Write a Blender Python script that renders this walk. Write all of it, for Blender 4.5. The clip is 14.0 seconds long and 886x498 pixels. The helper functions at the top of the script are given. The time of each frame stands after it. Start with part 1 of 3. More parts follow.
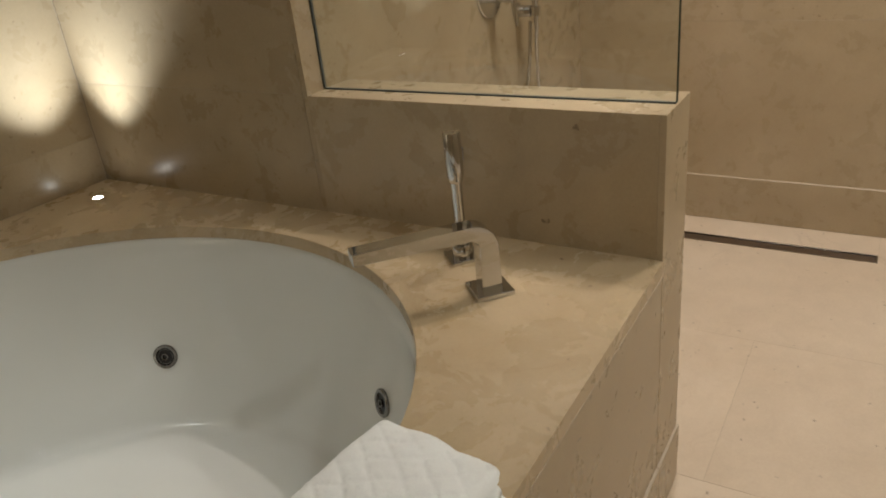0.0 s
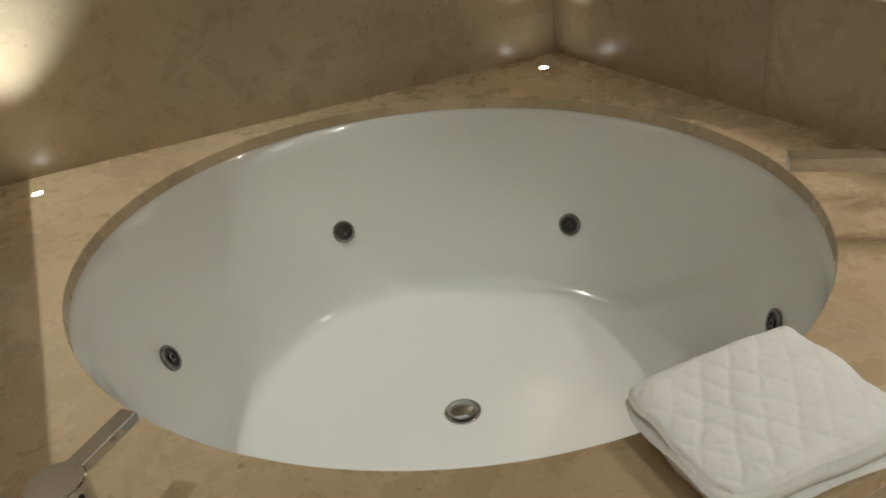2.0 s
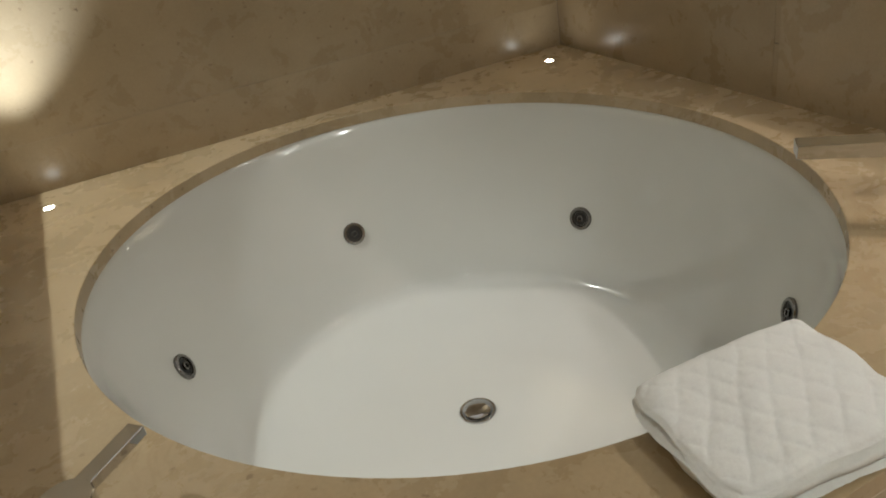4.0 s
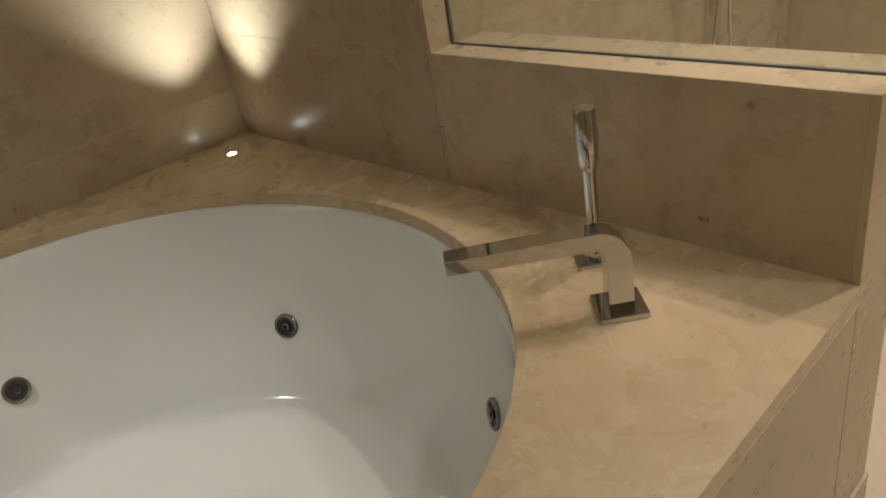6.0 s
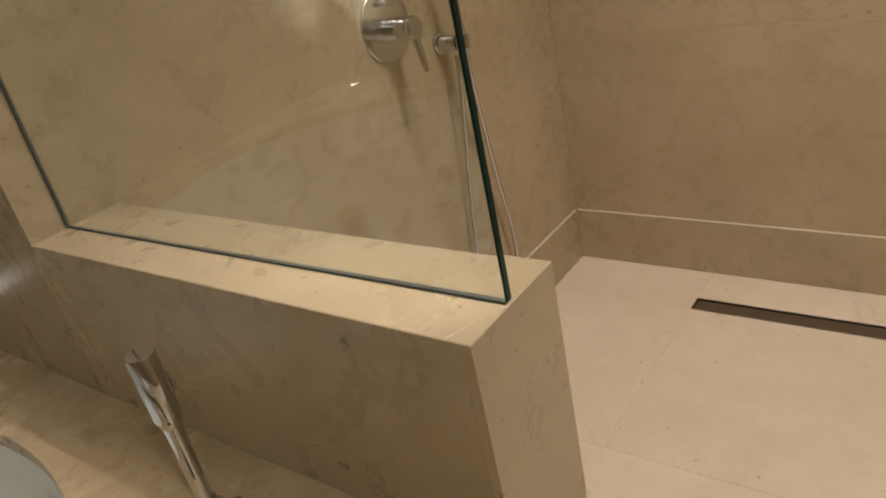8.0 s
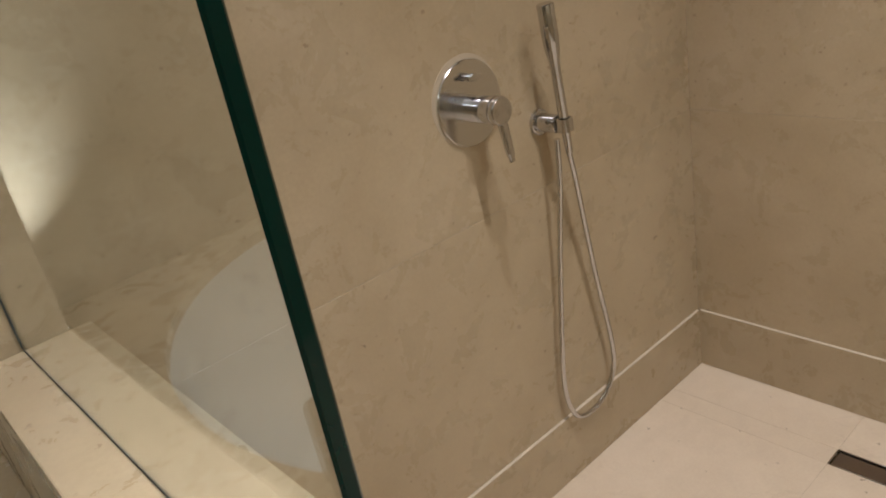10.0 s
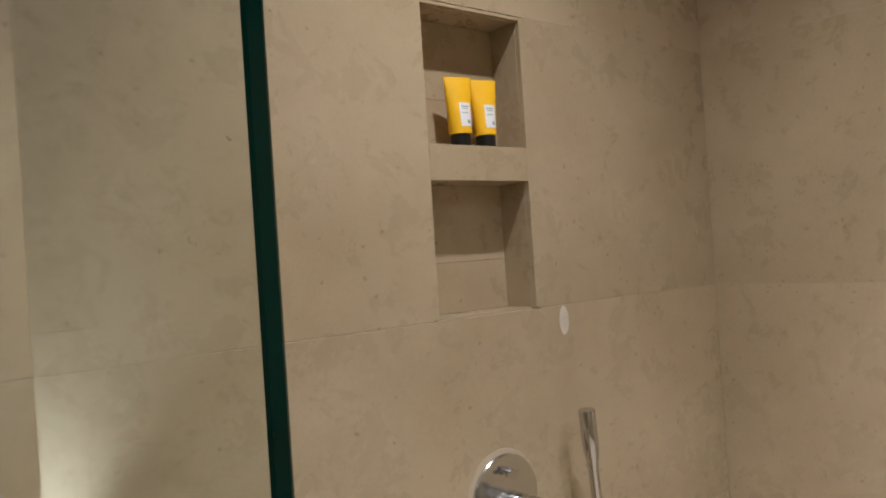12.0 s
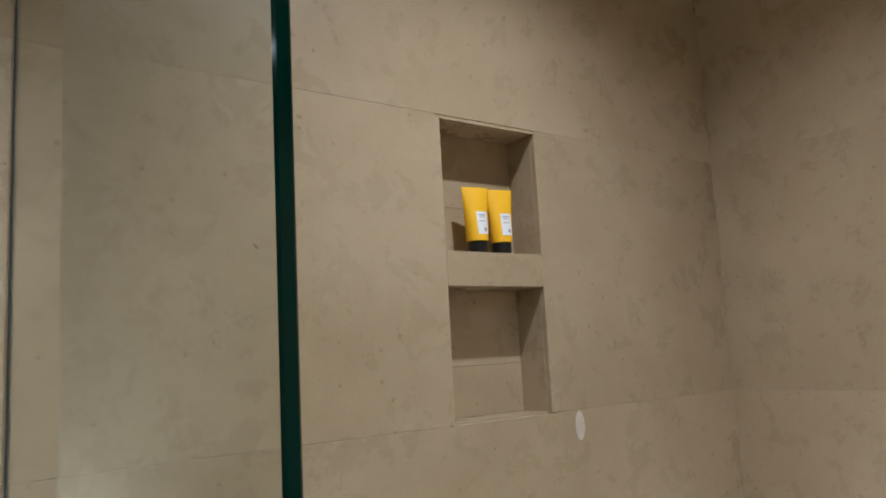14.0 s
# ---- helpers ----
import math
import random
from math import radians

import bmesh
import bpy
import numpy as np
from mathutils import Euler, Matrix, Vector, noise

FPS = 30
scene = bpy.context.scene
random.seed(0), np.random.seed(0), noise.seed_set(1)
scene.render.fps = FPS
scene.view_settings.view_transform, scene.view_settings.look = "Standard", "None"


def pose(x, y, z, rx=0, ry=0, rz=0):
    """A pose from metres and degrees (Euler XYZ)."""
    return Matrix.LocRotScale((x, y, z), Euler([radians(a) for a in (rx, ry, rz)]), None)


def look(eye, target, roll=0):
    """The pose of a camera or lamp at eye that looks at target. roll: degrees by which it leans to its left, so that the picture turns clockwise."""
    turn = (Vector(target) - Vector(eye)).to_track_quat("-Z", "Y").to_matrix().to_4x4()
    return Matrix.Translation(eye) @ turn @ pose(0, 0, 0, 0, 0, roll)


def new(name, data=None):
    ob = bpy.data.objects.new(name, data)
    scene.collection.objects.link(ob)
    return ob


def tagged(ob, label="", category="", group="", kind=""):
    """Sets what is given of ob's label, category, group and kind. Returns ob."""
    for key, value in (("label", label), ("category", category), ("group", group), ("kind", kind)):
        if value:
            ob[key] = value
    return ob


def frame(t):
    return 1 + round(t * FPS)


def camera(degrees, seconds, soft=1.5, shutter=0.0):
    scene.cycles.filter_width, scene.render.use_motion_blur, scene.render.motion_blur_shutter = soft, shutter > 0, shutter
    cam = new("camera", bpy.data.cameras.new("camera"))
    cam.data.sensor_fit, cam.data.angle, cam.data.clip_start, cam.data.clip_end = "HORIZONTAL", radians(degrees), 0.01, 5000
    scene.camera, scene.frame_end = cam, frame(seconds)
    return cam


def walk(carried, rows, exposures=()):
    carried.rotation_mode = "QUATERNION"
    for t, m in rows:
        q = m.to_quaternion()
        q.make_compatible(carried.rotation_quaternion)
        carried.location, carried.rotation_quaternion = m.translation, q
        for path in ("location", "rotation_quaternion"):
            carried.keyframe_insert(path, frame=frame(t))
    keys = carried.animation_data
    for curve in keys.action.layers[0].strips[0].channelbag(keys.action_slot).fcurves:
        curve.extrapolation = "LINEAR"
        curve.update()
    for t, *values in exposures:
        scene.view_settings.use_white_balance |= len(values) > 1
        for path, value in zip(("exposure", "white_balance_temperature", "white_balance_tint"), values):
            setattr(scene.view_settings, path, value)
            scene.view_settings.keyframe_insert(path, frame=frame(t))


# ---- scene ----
cam = camera(60.8, 14.0, soft=1.9)
PATH = [
    (0, (-1.281, -1.971, 1.338), (0.234, -0.992, 0.475), -6.3), 
    (0.5, (-1.336, -1.962, 1.315), (-0.124, -0.667, 0.391), -4.9), 
    (1, (-1.36, -1.961, 1.311), (-0.385, -0.492, 0.366), -5.0), 
    (1.5, (-1.377, -1.969, 1.315), (-0.576, -0.403, 0.363), -6.3), 
    (2, (-1.356, -1.974, 1.312), (-0.64, -0.376, 0.345), -7.5), 
    (2.5, (-1.348, -1.973, 1.306), (-0.661, -0.367, 0.33), -8.3), 
    (5, (-1.26, -1.976, 1.321), (-0.535, -0.384, 0.352), -13.1), 
    (5.5, (-1.158, -1.967, 1.314), (-0.209, -0.498, 0.343), -12.9), 
    (6, (-0.995, -1.916, 1.321), (0.143, -0.584, 0.357), -10.9), 
    (6.5, (-0.896, -1.906, 1.324), (0.344, -0.646, 0.39), -10.8), 
    (7, (-0.735, -1.948, 1.332), (0.591, -0.744, 0.442), -11.2), 
    (7.5, (-0.555, -2.001, 1.337), (0.808, -0.829, 0.462), -12.0), 
    (7.7, (-0.509, -2.003, 1.327), (0.865, -0.853, 0.439), -12.5), 
    (9.8, (-0.052, -1.89, 1.349), (1.086, -0.476, 0.509), -12.2), 
    (10, (-0.05, -1.892, 1.371), (1.082, -0.454, 0.566), -10.9), 
    (10.5, (-0.056, -1.923, 1.411), (1.099, -0.415, 0.787), -8.3), 
    (11, (-0.054, -1.925, 1.438), (1.143, -0.374, 1.039), -6.0), 
    (11.5, (-0.0629, -1.9002, 1.4764), (1.1809, -0.3500, 1.2600), -4.48),
    (12, (-0.0616, -1.9190, 1.5118), (1.1807, -0.3511, 1.5195), -3.72),
    (12.5, (-0.0777, -1.9407, 1.5241), (1.1610, -0.3812, 1.7097), -3.10),
    (13, (-0.0844, -1.9518, 1.5244), (1.1540, -0.4029, 1.7833), -3.21),
    (13.5, (-0.0832, -1.9488, 1.5270), (1.1513, -0.3973, 1.7906), -3.16),
    (14, (-0.0808, -1.9581, 1.5270), (1.1182, -0.3793, 1.7887), -3.03),
]
walk(cam, [(t, look(eye, target, roll)) for t, eye, target, roll in PATH],
     exposures=[(0.0, -0.06, 6100, 8), (2.5, 0.0, 6000, 7), (5.0, -0.03, 6000, 7), (6.5, -0.06, 6300, 9), (7.0, 0.0, 6300, 9), (7.7, 0.02, 6250, 9), (10.0, 0.2, 5550, 8), (11.5, 0.38, 5500, 8), (12.5, 0.36, 5000, 5), (14.0, 0.33, 4900, 4)])

# ---- light ----
CEIL = 2.75
world = bpy.data.worlds.new("world")
scene.world = world
world.use_nodes = True
world.node_tree.nodes["Background"].inputs[0].default_value = (1.0, 0.9, 0.75, 1)
world.node_tree.nodes["Background"].inputs[1].default_value = 0.02
COOL, WARM = (1.0, 0.98, 0.88), (1.0, 0.86, 0.75)


def spot(x, y, z, aim, watts, degrees, blend, radius, colour):
    lamp = bpy.data.lights.new("spot", "SPOT")
    lamp.energy, lamp.spot_size, lamp.spot_blend = watts, radians(degrees), blend
    lamp.shadow_soft_size, lamp.color = radius, colour
    ob = new("spot", lamp)
    ob.matrix_world = look((x, y, z), aim)
    return ob


# ceiling downlights: x, y, where each is turned to, watts, cone, softness of the cone's edge, colour
DOWNLIGHTS = [
    (-2.17, 0.04, (-2.17, 0.04, 0), 94, 85, 0.5, COOL), (0.76, -1.47, (0.98, -1.38, 0.0), 58, 124, 1.0, WARM),
    (0.97, -2.06, (0.97, -2.06, 0), 80, 88, 0.7, WARM), (-0.75, -3.0, (-0.75, -3.0, 0), 42, 150, 0.8, COOL),
    (-2.2, -2.7, (-2.2, -2.7, 0), 13, 150, 0.8, COOL), (0.55, -3.1, (0.55, -3.1, 0), 38, 150, 0.8, COOL),
]
for dx, dy, aim, watts, cone, edge, tone in DOWNLIGHTS:
    spot(dx, dy, CEIL - 0.03, aim, watts, cone, edge, 0.018, tone)
# lights sunk in the bath deck
DECK = 0.66
DECK_LIGHTS = [(-0.119, -0.112, -0.20), (-1.522, -0.02, 0.0)]
for dx, dy, lean in DECK_LIGHTS:
    spot(dx, dy, DECK + 0.006, (dx + lean, dy - 0.25, 3), 58, 84, 1.0, 0.012, (0.95, 0.98, 1.0))


# ---- materials ----
def material(name):
    m = bpy.data.materials.new(name)
    m.use_nodes = True
    return m, m.node_tree.nodes, m.node_tree.links, m.node_tree.nodes["Principled BSDF"]


def noise_node(N, L, vec, scale, detail=6, rough=0.6, dist=0.0):
    n = N.new("ShaderNodeTexNoise")
    n.inputs["Scale"].default_value, n.inputs["Detail"].default_value = scale, detail
    n.inputs["Roughness"].default_value, n.inputs["Distortion"].default_value = rough, dist
    L.new(vec, n.inputs["Vector"])
    return n.outputs["Fac"]


def ramp(N, L, fac, stops):
    r = N.new("ShaderNodeValToRGB")
    e = r.color_ramp.elements
    for i, (p, c) in enumerate(stops):
        s = e[i] if i < 2 else e.new(p)
        s.position, s.color = p, (*c, 1)
    L.new(fac, r.inputs["Fac"])
    return r.outputs["Color"]


def mix(N, L, fac, a, b, mode="MIX"):
    x = N.new("ShaderNodeMix")
    x.data_type, x.blend_type = "RGBA", mode
    for sock, v in ((x.inputs[0], fac), (x.inputs[6], a), (x.inputs[7], b)):
        if isinstance(v, (int, float)):
            sock.default_value = v
        elif isinstance(v, tuple):
            sock.default_value = (*v, 1)
        else:
            L.new(v, sock)
    return x.outputs[2]


def scaled(N, L, a, k):
    """The product of a value and a number or another value."""
    x = N.new("ShaderNodeMath")
    x.operation = "MULTIPLY"
    for sock, v in ((x.inputs[0], a), (x.inputs[1], k)):
        if isinstance(v, (int, float)):
            sock.default_value = v
        else:
            L.new(v, sock)
    return x.outputs[0]


def pits(N, L, v, scale, share, size):
    """Scattered irregular fossil marks: a share of the cells of a wobbled cell pattern, each a small spot of its own size."""
    wob, nz = N.new("ShaderNodeVectorMath"), N.new("ShaderNodeTexNoise")
    wob.operation = "MULTIPLY_ADD"
    nz.inputs["Scale"].default_value, nz.inputs["Detail"].default_value = scale * 2.6, 3
    L.new(v, nz.inputs["Vector"])
    L.new(nz.outputs["Color"], wob.inputs[0])
    wob.inputs[1].default_value = (0.9 / scale, 0.9 / scale, 0.6 / scale)
    L.new(v, wob.inputs[2])
    vo, sep = N.new("ShaderNodeTexVoronoi"), N.new("ShaderNodeSeparateColor")
    vo.inputs["Scale"].default_value = scale
    L.new(wob.outputs[0], vo.inputs["Vector"])
    L.new(vo.outputs["Color"], sep.inputs[0])
    spot_mask = ramp(N, L, vo.outputs["Distance"], [(size * 0.55, (1, 1, 1)), (size, (0, 0, 0))])
    chosen = ramp(N, L, sep.outputs[0], [(share * 0.3, (1, 1, 1)), (share, (0, 0, 0))])
    return scaled(N, L, spot_mask, chosen)


def stone(name, dark, light, rough, marks=0.10, vein=0.25, cloud=2.2, tone=0.05, mottle=0.12):
    """Honed beige limestone: broad clouds, ochre mottling, fine grain, small dark fossil pits and faint rusty veins."""
    m, N, L, P = material(name)
    geo, info = N.new("ShaderNodeNewGeometry"), N.new("ShaderNodeObjectInfo")
    off = N.new("ShaderNodeVectorMath")
    off.operation = "MULTIPLY_ADD"
    L.new(info.outputs["Random"], off.inputs[0])
    off.inputs[1].default_value = (7.3, 5.1, 3.7)
    L.new(geo.outputs["Position"], off.inputs[2])
    v = off.outputs[0]
    big = noise_node(N, L, v, cloud, 4, 0.55, 0.3)
    mid = noise_node(N, L, v, 11, 7, 0.66, 0.4)
    fine = noise_node(N, L, v, 150, 3, 0.6)
    half = tuple((a + b) / 2 for a, b in zip(dark, light))
    ochre = (half[0] * 0.78, half[1] * 0.68, half[2] * 0.52)
    c = ramp(N, L, big, [(0.3, dark), (0.7, light)])
    c = mix(N, L, 0.34, c, ramp(N, L, mid, [(0.3, tuple(x * 0.84 for x in half)), (0.7, tuple(x * 1.12 for x in half))]))
    c = mix(N, L, 0.14, c, ramp(N, L, fine, [(0.3, (0.36, 0.36, 0.36)), (0.7, (0.64, 0.64, 0.64))]), "OVERLAY")
    # ochre mottling, gathered in drifts
    drift = ramp(N, L, noise_node(N, L, v, 2.7, 3, 0.5), [(0.42, (0.15, 0.15, 0.15)), (0.62, (0.85, 0.85, 0.85))])
    blot = ramp(N, L, noise_node(N, L, v, 16, 8, 0.66, 0.15), [(0.40, (0, 0, 0)), (0.76, (mottle, mottle, mottle))])
    c = mix(N, L, scaled(N, L, drift, blot), c, ochre)
    # rusty hairline veins
    band = ramp(N, L, noise_node(N, L, v, 3.1, 6, 0.6, 1.2), [(0.485, (0, 0, 0)), (0.5, (1, 1, 1)), (0.515, (0, 0, 0))])
    gate = ramp(N, L, noise_node(N, L, v, 2.1, 2), [(0.48, (0, 0, 0)), (0.66, (vein, vein, vein))])
    c = mix(N, L, scaled(N, L, band, gate), c, (0.24, 0.155, 0.07))
    # fossil marks: many tiny, few larger
    small, large = pits(N, L, v, 48, marks * 1.5, 0.22), pits(N, L, v, 15, marks, 0.095)
    c = mix(N, L, scaled(N, L, small, 0.55), c, (0.15, 0.095, 0.05))
    c = mix(N, L, scaled(N, L, large, 0.75), c, (0.10, 0.06, 0.03))
    tint, tv = N.new("ShaderNodeHueSaturation"), N.new("ShaderNodeMapRange")
    L.new(info.outputs["Random"], tv.inputs[0])
    tv.inputs[3].default_value, tv.inputs[4].default_value = 1 - tone, 1 + tone
    L.new(tv.outputs[0], tint.inputs["Value"])
    L.new(c, tint.inputs["Color"])
    L.new(tint.outputs[0], P.inputs["Base Color"])
    rr = N.new("ShaderNodeMapRange")
    L.new(mid, rr.inputs[0])
    rr.inputs[3].default_value, rr.inputs[4].default_value = rough - 0.05, rough + 0.12
    L.new(rr.outputs[0], P.inputs["Roughness"])
    P.inputs["Specular IOR Level"].default_value = 0.45
    b = N.new("ShaderNodeBump")
    b.inputs["Strength"].default_value, b.inputs["Distance"].default_value = 0.05, 0.002
    L.new(mid, b.inputs["Height"])
    b2 = N.new("ShaderNodeBump")
    b2.invert = True
    b2.inputs["Strength"].default_value, b2.inputs["Distance"].default_value = 0.3, 0.0015
    L.new(large, b2.inputs["Height"])
    L.new(b.outputs[0], b2.inputs["Normal"])
    L.new(b2.outputs[0], P.inputs["Normal"])
    return m


def plain(name, colour, rough=0.5, metal=0.0, grain=0.0, coat=0.0, scale=30):
    m, N, L, P = material(name)
    P.inputs["Metallic"].default_value = metal
    P.inputs["Coat Weight"].default_value = coat
    P.inputs["Coat Roughness"].default_value = 0.03
    g = N.new("ShaderNodeNewGeometry")
    f = noise_node(N, L, g.outputs["Position"], scale, 5)
    k = 1 - grain
    L.new(ramp(N, L, f, [(0.3, tuple(x * k for x in colour)), (0.7, colour)]), P.inputs["Base Color"])
    rr = N.new("ShaderNodeMapRange")
    L.new(f, rr.inputs[0])
    rr.inputs[3].default_value, rr.inputs[4].default_value = max(0.01, rough * 0.8), min(1, rough * 1.2)
    L.new(rr.outputs[0], P.inputs["Roughness"])
    return m


def glowing(name, colour, strength):
    m, N, L, P = material(name)
    P.inputs["Base Color"].default_value = (*colour, 1)
    P.inputs["Emission Color"].default_value = (*colour, 1)
    P.inputs["Emission Strength"].default_value = strength
    return m


def cloth(name):
    m, N, L, P = material(name)
    g = N.new("ShaderNodeNewGeometry")
    f = noise_node(N, L, g.outputs["Position"], 420, 4, 0.7)
    f2 = noise_node(N, L, g.outputs["Position"], 25, 4, 0.6)
    L.new(mix(N, L, 0.5, ramp(N, L, f, [(0.3, (0.82, 0.81, 0.78)), (0.7, (0.93, 0.94, 0.905))]),
              ramp(N, L, f2, [(0.3, (0.85, 0.84, 0.81)), (0.7, (0.92, 0.93, 0.895))])), P.inputs["Base Color"])
    P.inputs["Roughness"].default_value = 0.95
    P.inputs["Sheen Weight"].default_value = 0.35
    b = N.new("ShaderNodeBump")
    b.inputs["Strength"].default_value, b.inputs["Distance"].default_value = 0.5, 0.002
    L.new(f, b.inputs["Height"])
    L.new(b.outputs[0], P.inputs["Normal"])
    return m


LIMESTONE = stone("limestone", (0.345, 0.262, 0.152), (0.480, 0.386, 0.252), 0.25, 0.13, 0.10)
DECKSTONE = stone("deck_limestone", (0.37, 0.275, 0.150), (0.53, 0.42, 0.27), 0.24, 0.10, 0.30, 3.2, 0.05, 0.34)
FLOORSTONE = stone("floor_limestone", (0.60, 0.485, 0.355), (0.70, 0.585, 0.45), 0.40, 0.06, 0.18, 2.6, 0.012, 0.22)
GROUT = plain("beige_grout", (0.43, 0.35, 0.24), 0.8, grain=0.15)
BEAD = plain("pale_strip", (0.60, 0.51, 0.39), 0.5, grain=0.08)
CHROME = plain("chrome", (0.60, 0.60, 0.61), 0.05, 1.0, 0.04)
STEEL = plain("brushed_steel", (0.42, 0.39, 0.37), 0.28, 1.0, 0.25, scale=90)
COVER = plain("drain_cover_steel", (0.33, 0.29, 0.27), 0.3, 1.0, 0.06, scale=12)
SATIN = plain("satin_chrome", (0.66, 0.66, 0.66), 0.16, 1.0, 0.03)
JETSTEEL = plain("jet_steel", (0.28, 0.27, 0.26), 0.22, 1.0, 0.2)
BLACK = plain("black_plastic", (0.012, 0.012, 0.012), 0.35, grain=0.2)
DARK = plain("painted_jet_hole", (0.01, 0.01, 0.01), 0.4)
ENAMEL = plain("white_acrylic", (0.74, 0.74, 0.70), 0.10, grain=0.02, coat=0.6, scale=4)
PAINT = plain("ceiling_paint", (0.80, 0.78, 0.74), 0.7, grain=0.04)
GASKET = plain("silicone", (0.06, 0.075, 0.07), 0.4, grain=0.3)
SEALANT = plain("pale_sealant", (0.49, 0.40, 0.28), 0.6, grain=0.12, scale=50)
YELLOW = plain("yellow_tube_plastic", (0.88, 0.49, 0.0), 0.5, grain=0.06)
YELLOW.node_tree.nodes["Principled BSDF"].inputs["Specular IOR Level"].default_value = 0.2
LABEL = plain("white_label", (0.80, 0.79, 0.76), 0.5, grain=0.04)
INK = plain("grey_ink", (0.30, 0.29, 0.28), 0.6)
TOWEL = cloth("white_terry")
PALE = plain("pale_fossil", (0.68, 0.60, 0.50), 0.35, grain=0.2, scale=60)
LENS = glowing("warm_lens", (1.0, 0.85, 0.6), 12)
DECKLENS = glowing("deck_lens", (1.0, 0.95, 0.85), 60)
GLASS_EDGE = plain("green_glass_edge", (0.0002, 0.021, 0.015), 0.06, grain=0.3, scale=12)
GLASS_EDGE.node_tree.nodes["Principled BSDF"].inputs["Specular IOR Level"].default_value = 0.3
GLASS, gN, gL, gP = material("clear_glass")
gP.inputs["Base Color"].default_value = (0.95, 0.985, 0.965, 1)
gP.inputs["Transmission Weight"].default_value = 1.0
gP.inputs["Roughness"].default_value = 0.0
gP.inputs["IOR"].default_value = 1.5


# ---- mesh helpers ----
def part(name, bm, mat, parent=None, label="", smooth=False):
    me = bpy.data.meshes.new(name)
    bmesh.ops.recalc_face_normals(bm, faces=bm.faces)
    bm.to_mesh(me)
    bm.free()
    for m in (mat if isinstance(mat, (list, tuple)) else [mat]):
        me.materials.append(m)
    if smooth:
        for p in me.polygons:
            p.use_smooth = True
        if mat is not TOWEL:
            me.set_sharp_from_angle(angle=radians(38))
    ob = new(name, me)
    if parent:
        ob.parent = parent
    if label:
        ob["label"] = label
    return ob


def thing(name, x, y, z, label, category, kind="", group="", rz=0):
    ob = new(name)
    ob.matrix_world = pose(x, y, z, 0, 0, rz)
    return tagged(ob, label, category, group, kind)


def box(x0, x1, y0, y1, z0, z1, bevel=0.0, seg=2, bm=None):
    bm = bm or bmesh.new()
    vs = [bm.verts.new((x, y, z)) for x in (x0, x1) for y in (y0, y1) for z in (z0, z1)]
    fs = [bm.faces.new([vs[i] for i in q]) for q in ((0, 1, 3, 2), (4, 6, 7, 5), (0, 4, 5, 1), (2, 3, 7, 6), (0, 2, 6, 4), (1, 5, 7, 3))]
    if bevel:
        edges = list({e for f in fs for e in f.edges})
        bmesh.ops.bevel(bm, geom=edges, offset=bevel, segments=seg, affect="EDGES", profile=0.5)
    return bm


def lathe(profile, seg=40, m=None, bm=None):
    """profile: (radius, height) from bottom to top, turned round z."""
    bm = bm or bmesh.new()
    rings = []
    for r, h in profile:
        if r < 1e-6:
            rings.append([bm.verts.new((0, 0, h))])
        else:
            rings.append([bm.verts.new((r * math.cos(2 * math.pi * i / seg), r * math.sin(2 * math.pi * i / seg), h)) for i in range(seg)])
    for a, b in zip(rings, rings[1:]):
        for i in range(seg):
            j = (i + 1) % seg
            if len(a) == 1 and len(b) == 1:
                continue
            if len(a) == 1:
                bm.faces.new((a[0], b[j], b[i]))
            elif len(b) == 1:
                bm.faces.new((a[i], a[j], b[0]))
            else:
                bm.faces.new((a[i], a[j], b[j], b[i]))
    if m is not None:
        bmesh.ops.transform(bm, matrix=m, verts=bm.verts)
    return bm


def sweep(points, radius, seg=12, widths=None):
    """A round tube through points, smoothed by Catmull-Rom."""
    P = [Vector(p) for p in points]
    path = []
    for i in range(len(P) - 1):
        a, b, c, d = P[max(0, i - 1)], P[i], P[i + 1], P[min(len(P) - 1, i + 2)]
        for k in range(10):
            t = k / 10
            path.append(0.5 * ((2 * b) + (c - a) * t + (2 * a - 5 * b + 4 * c - d) * t * t + (3 * b - a - 3 * c + d) * t ** 3))
    path.append(P[-1])
    bm, rings = bmesh.new(), []
    for i, p in enumerate(path):
        d = (path[min(i + 1, len(path) - 1)] - path[max(i - 1, 0)]).normalized()
        s = d.cross(Vector((0, 1, 0.01))).normalized()
        u = s.cross(d).normalized()
        rings.append([bm.verts.new(p + radius * (math.cos(2 * math.pi * k / seg) * s + math.sin(2 * math.pi * k / seg) * u)) for k in range(seg)])
    for a, b in zip(rings, rings[1:]):
        for k in range(seg):
            bm.faces.new((a[k], a[(k + 1) % seg], b[(k + 1) % seg], b[k]))
    bm.faces.new(rings[0])
    bm.faces.new(rings[-1])
    return bm


# ---- plan ----
FRONT = -1.632           # front face of the bath deck and of the half wall
SHOWER_Y = -0.826        # shower's fittings wall
FAR_X = 1.69             # shower's far wall
HALF_T, HALF_TOP = 0.159, 0.943
ROOM_Y, ROOM_X = -3.7, -3.0
TILT_A = -4.1            # the wall behind the bath runs slightly askew
COURSES = [0.0, 0.185, 0.79, 1.385, 1.98, 2.575, CEIL]
TUB = Vector((-0.822, -0.740, 0))
TUB_A, TUB_B, TUB_TURN = 0.7237, 0.6715, math.atan2(-0.921, 0.39)
JOINT = 0.0008


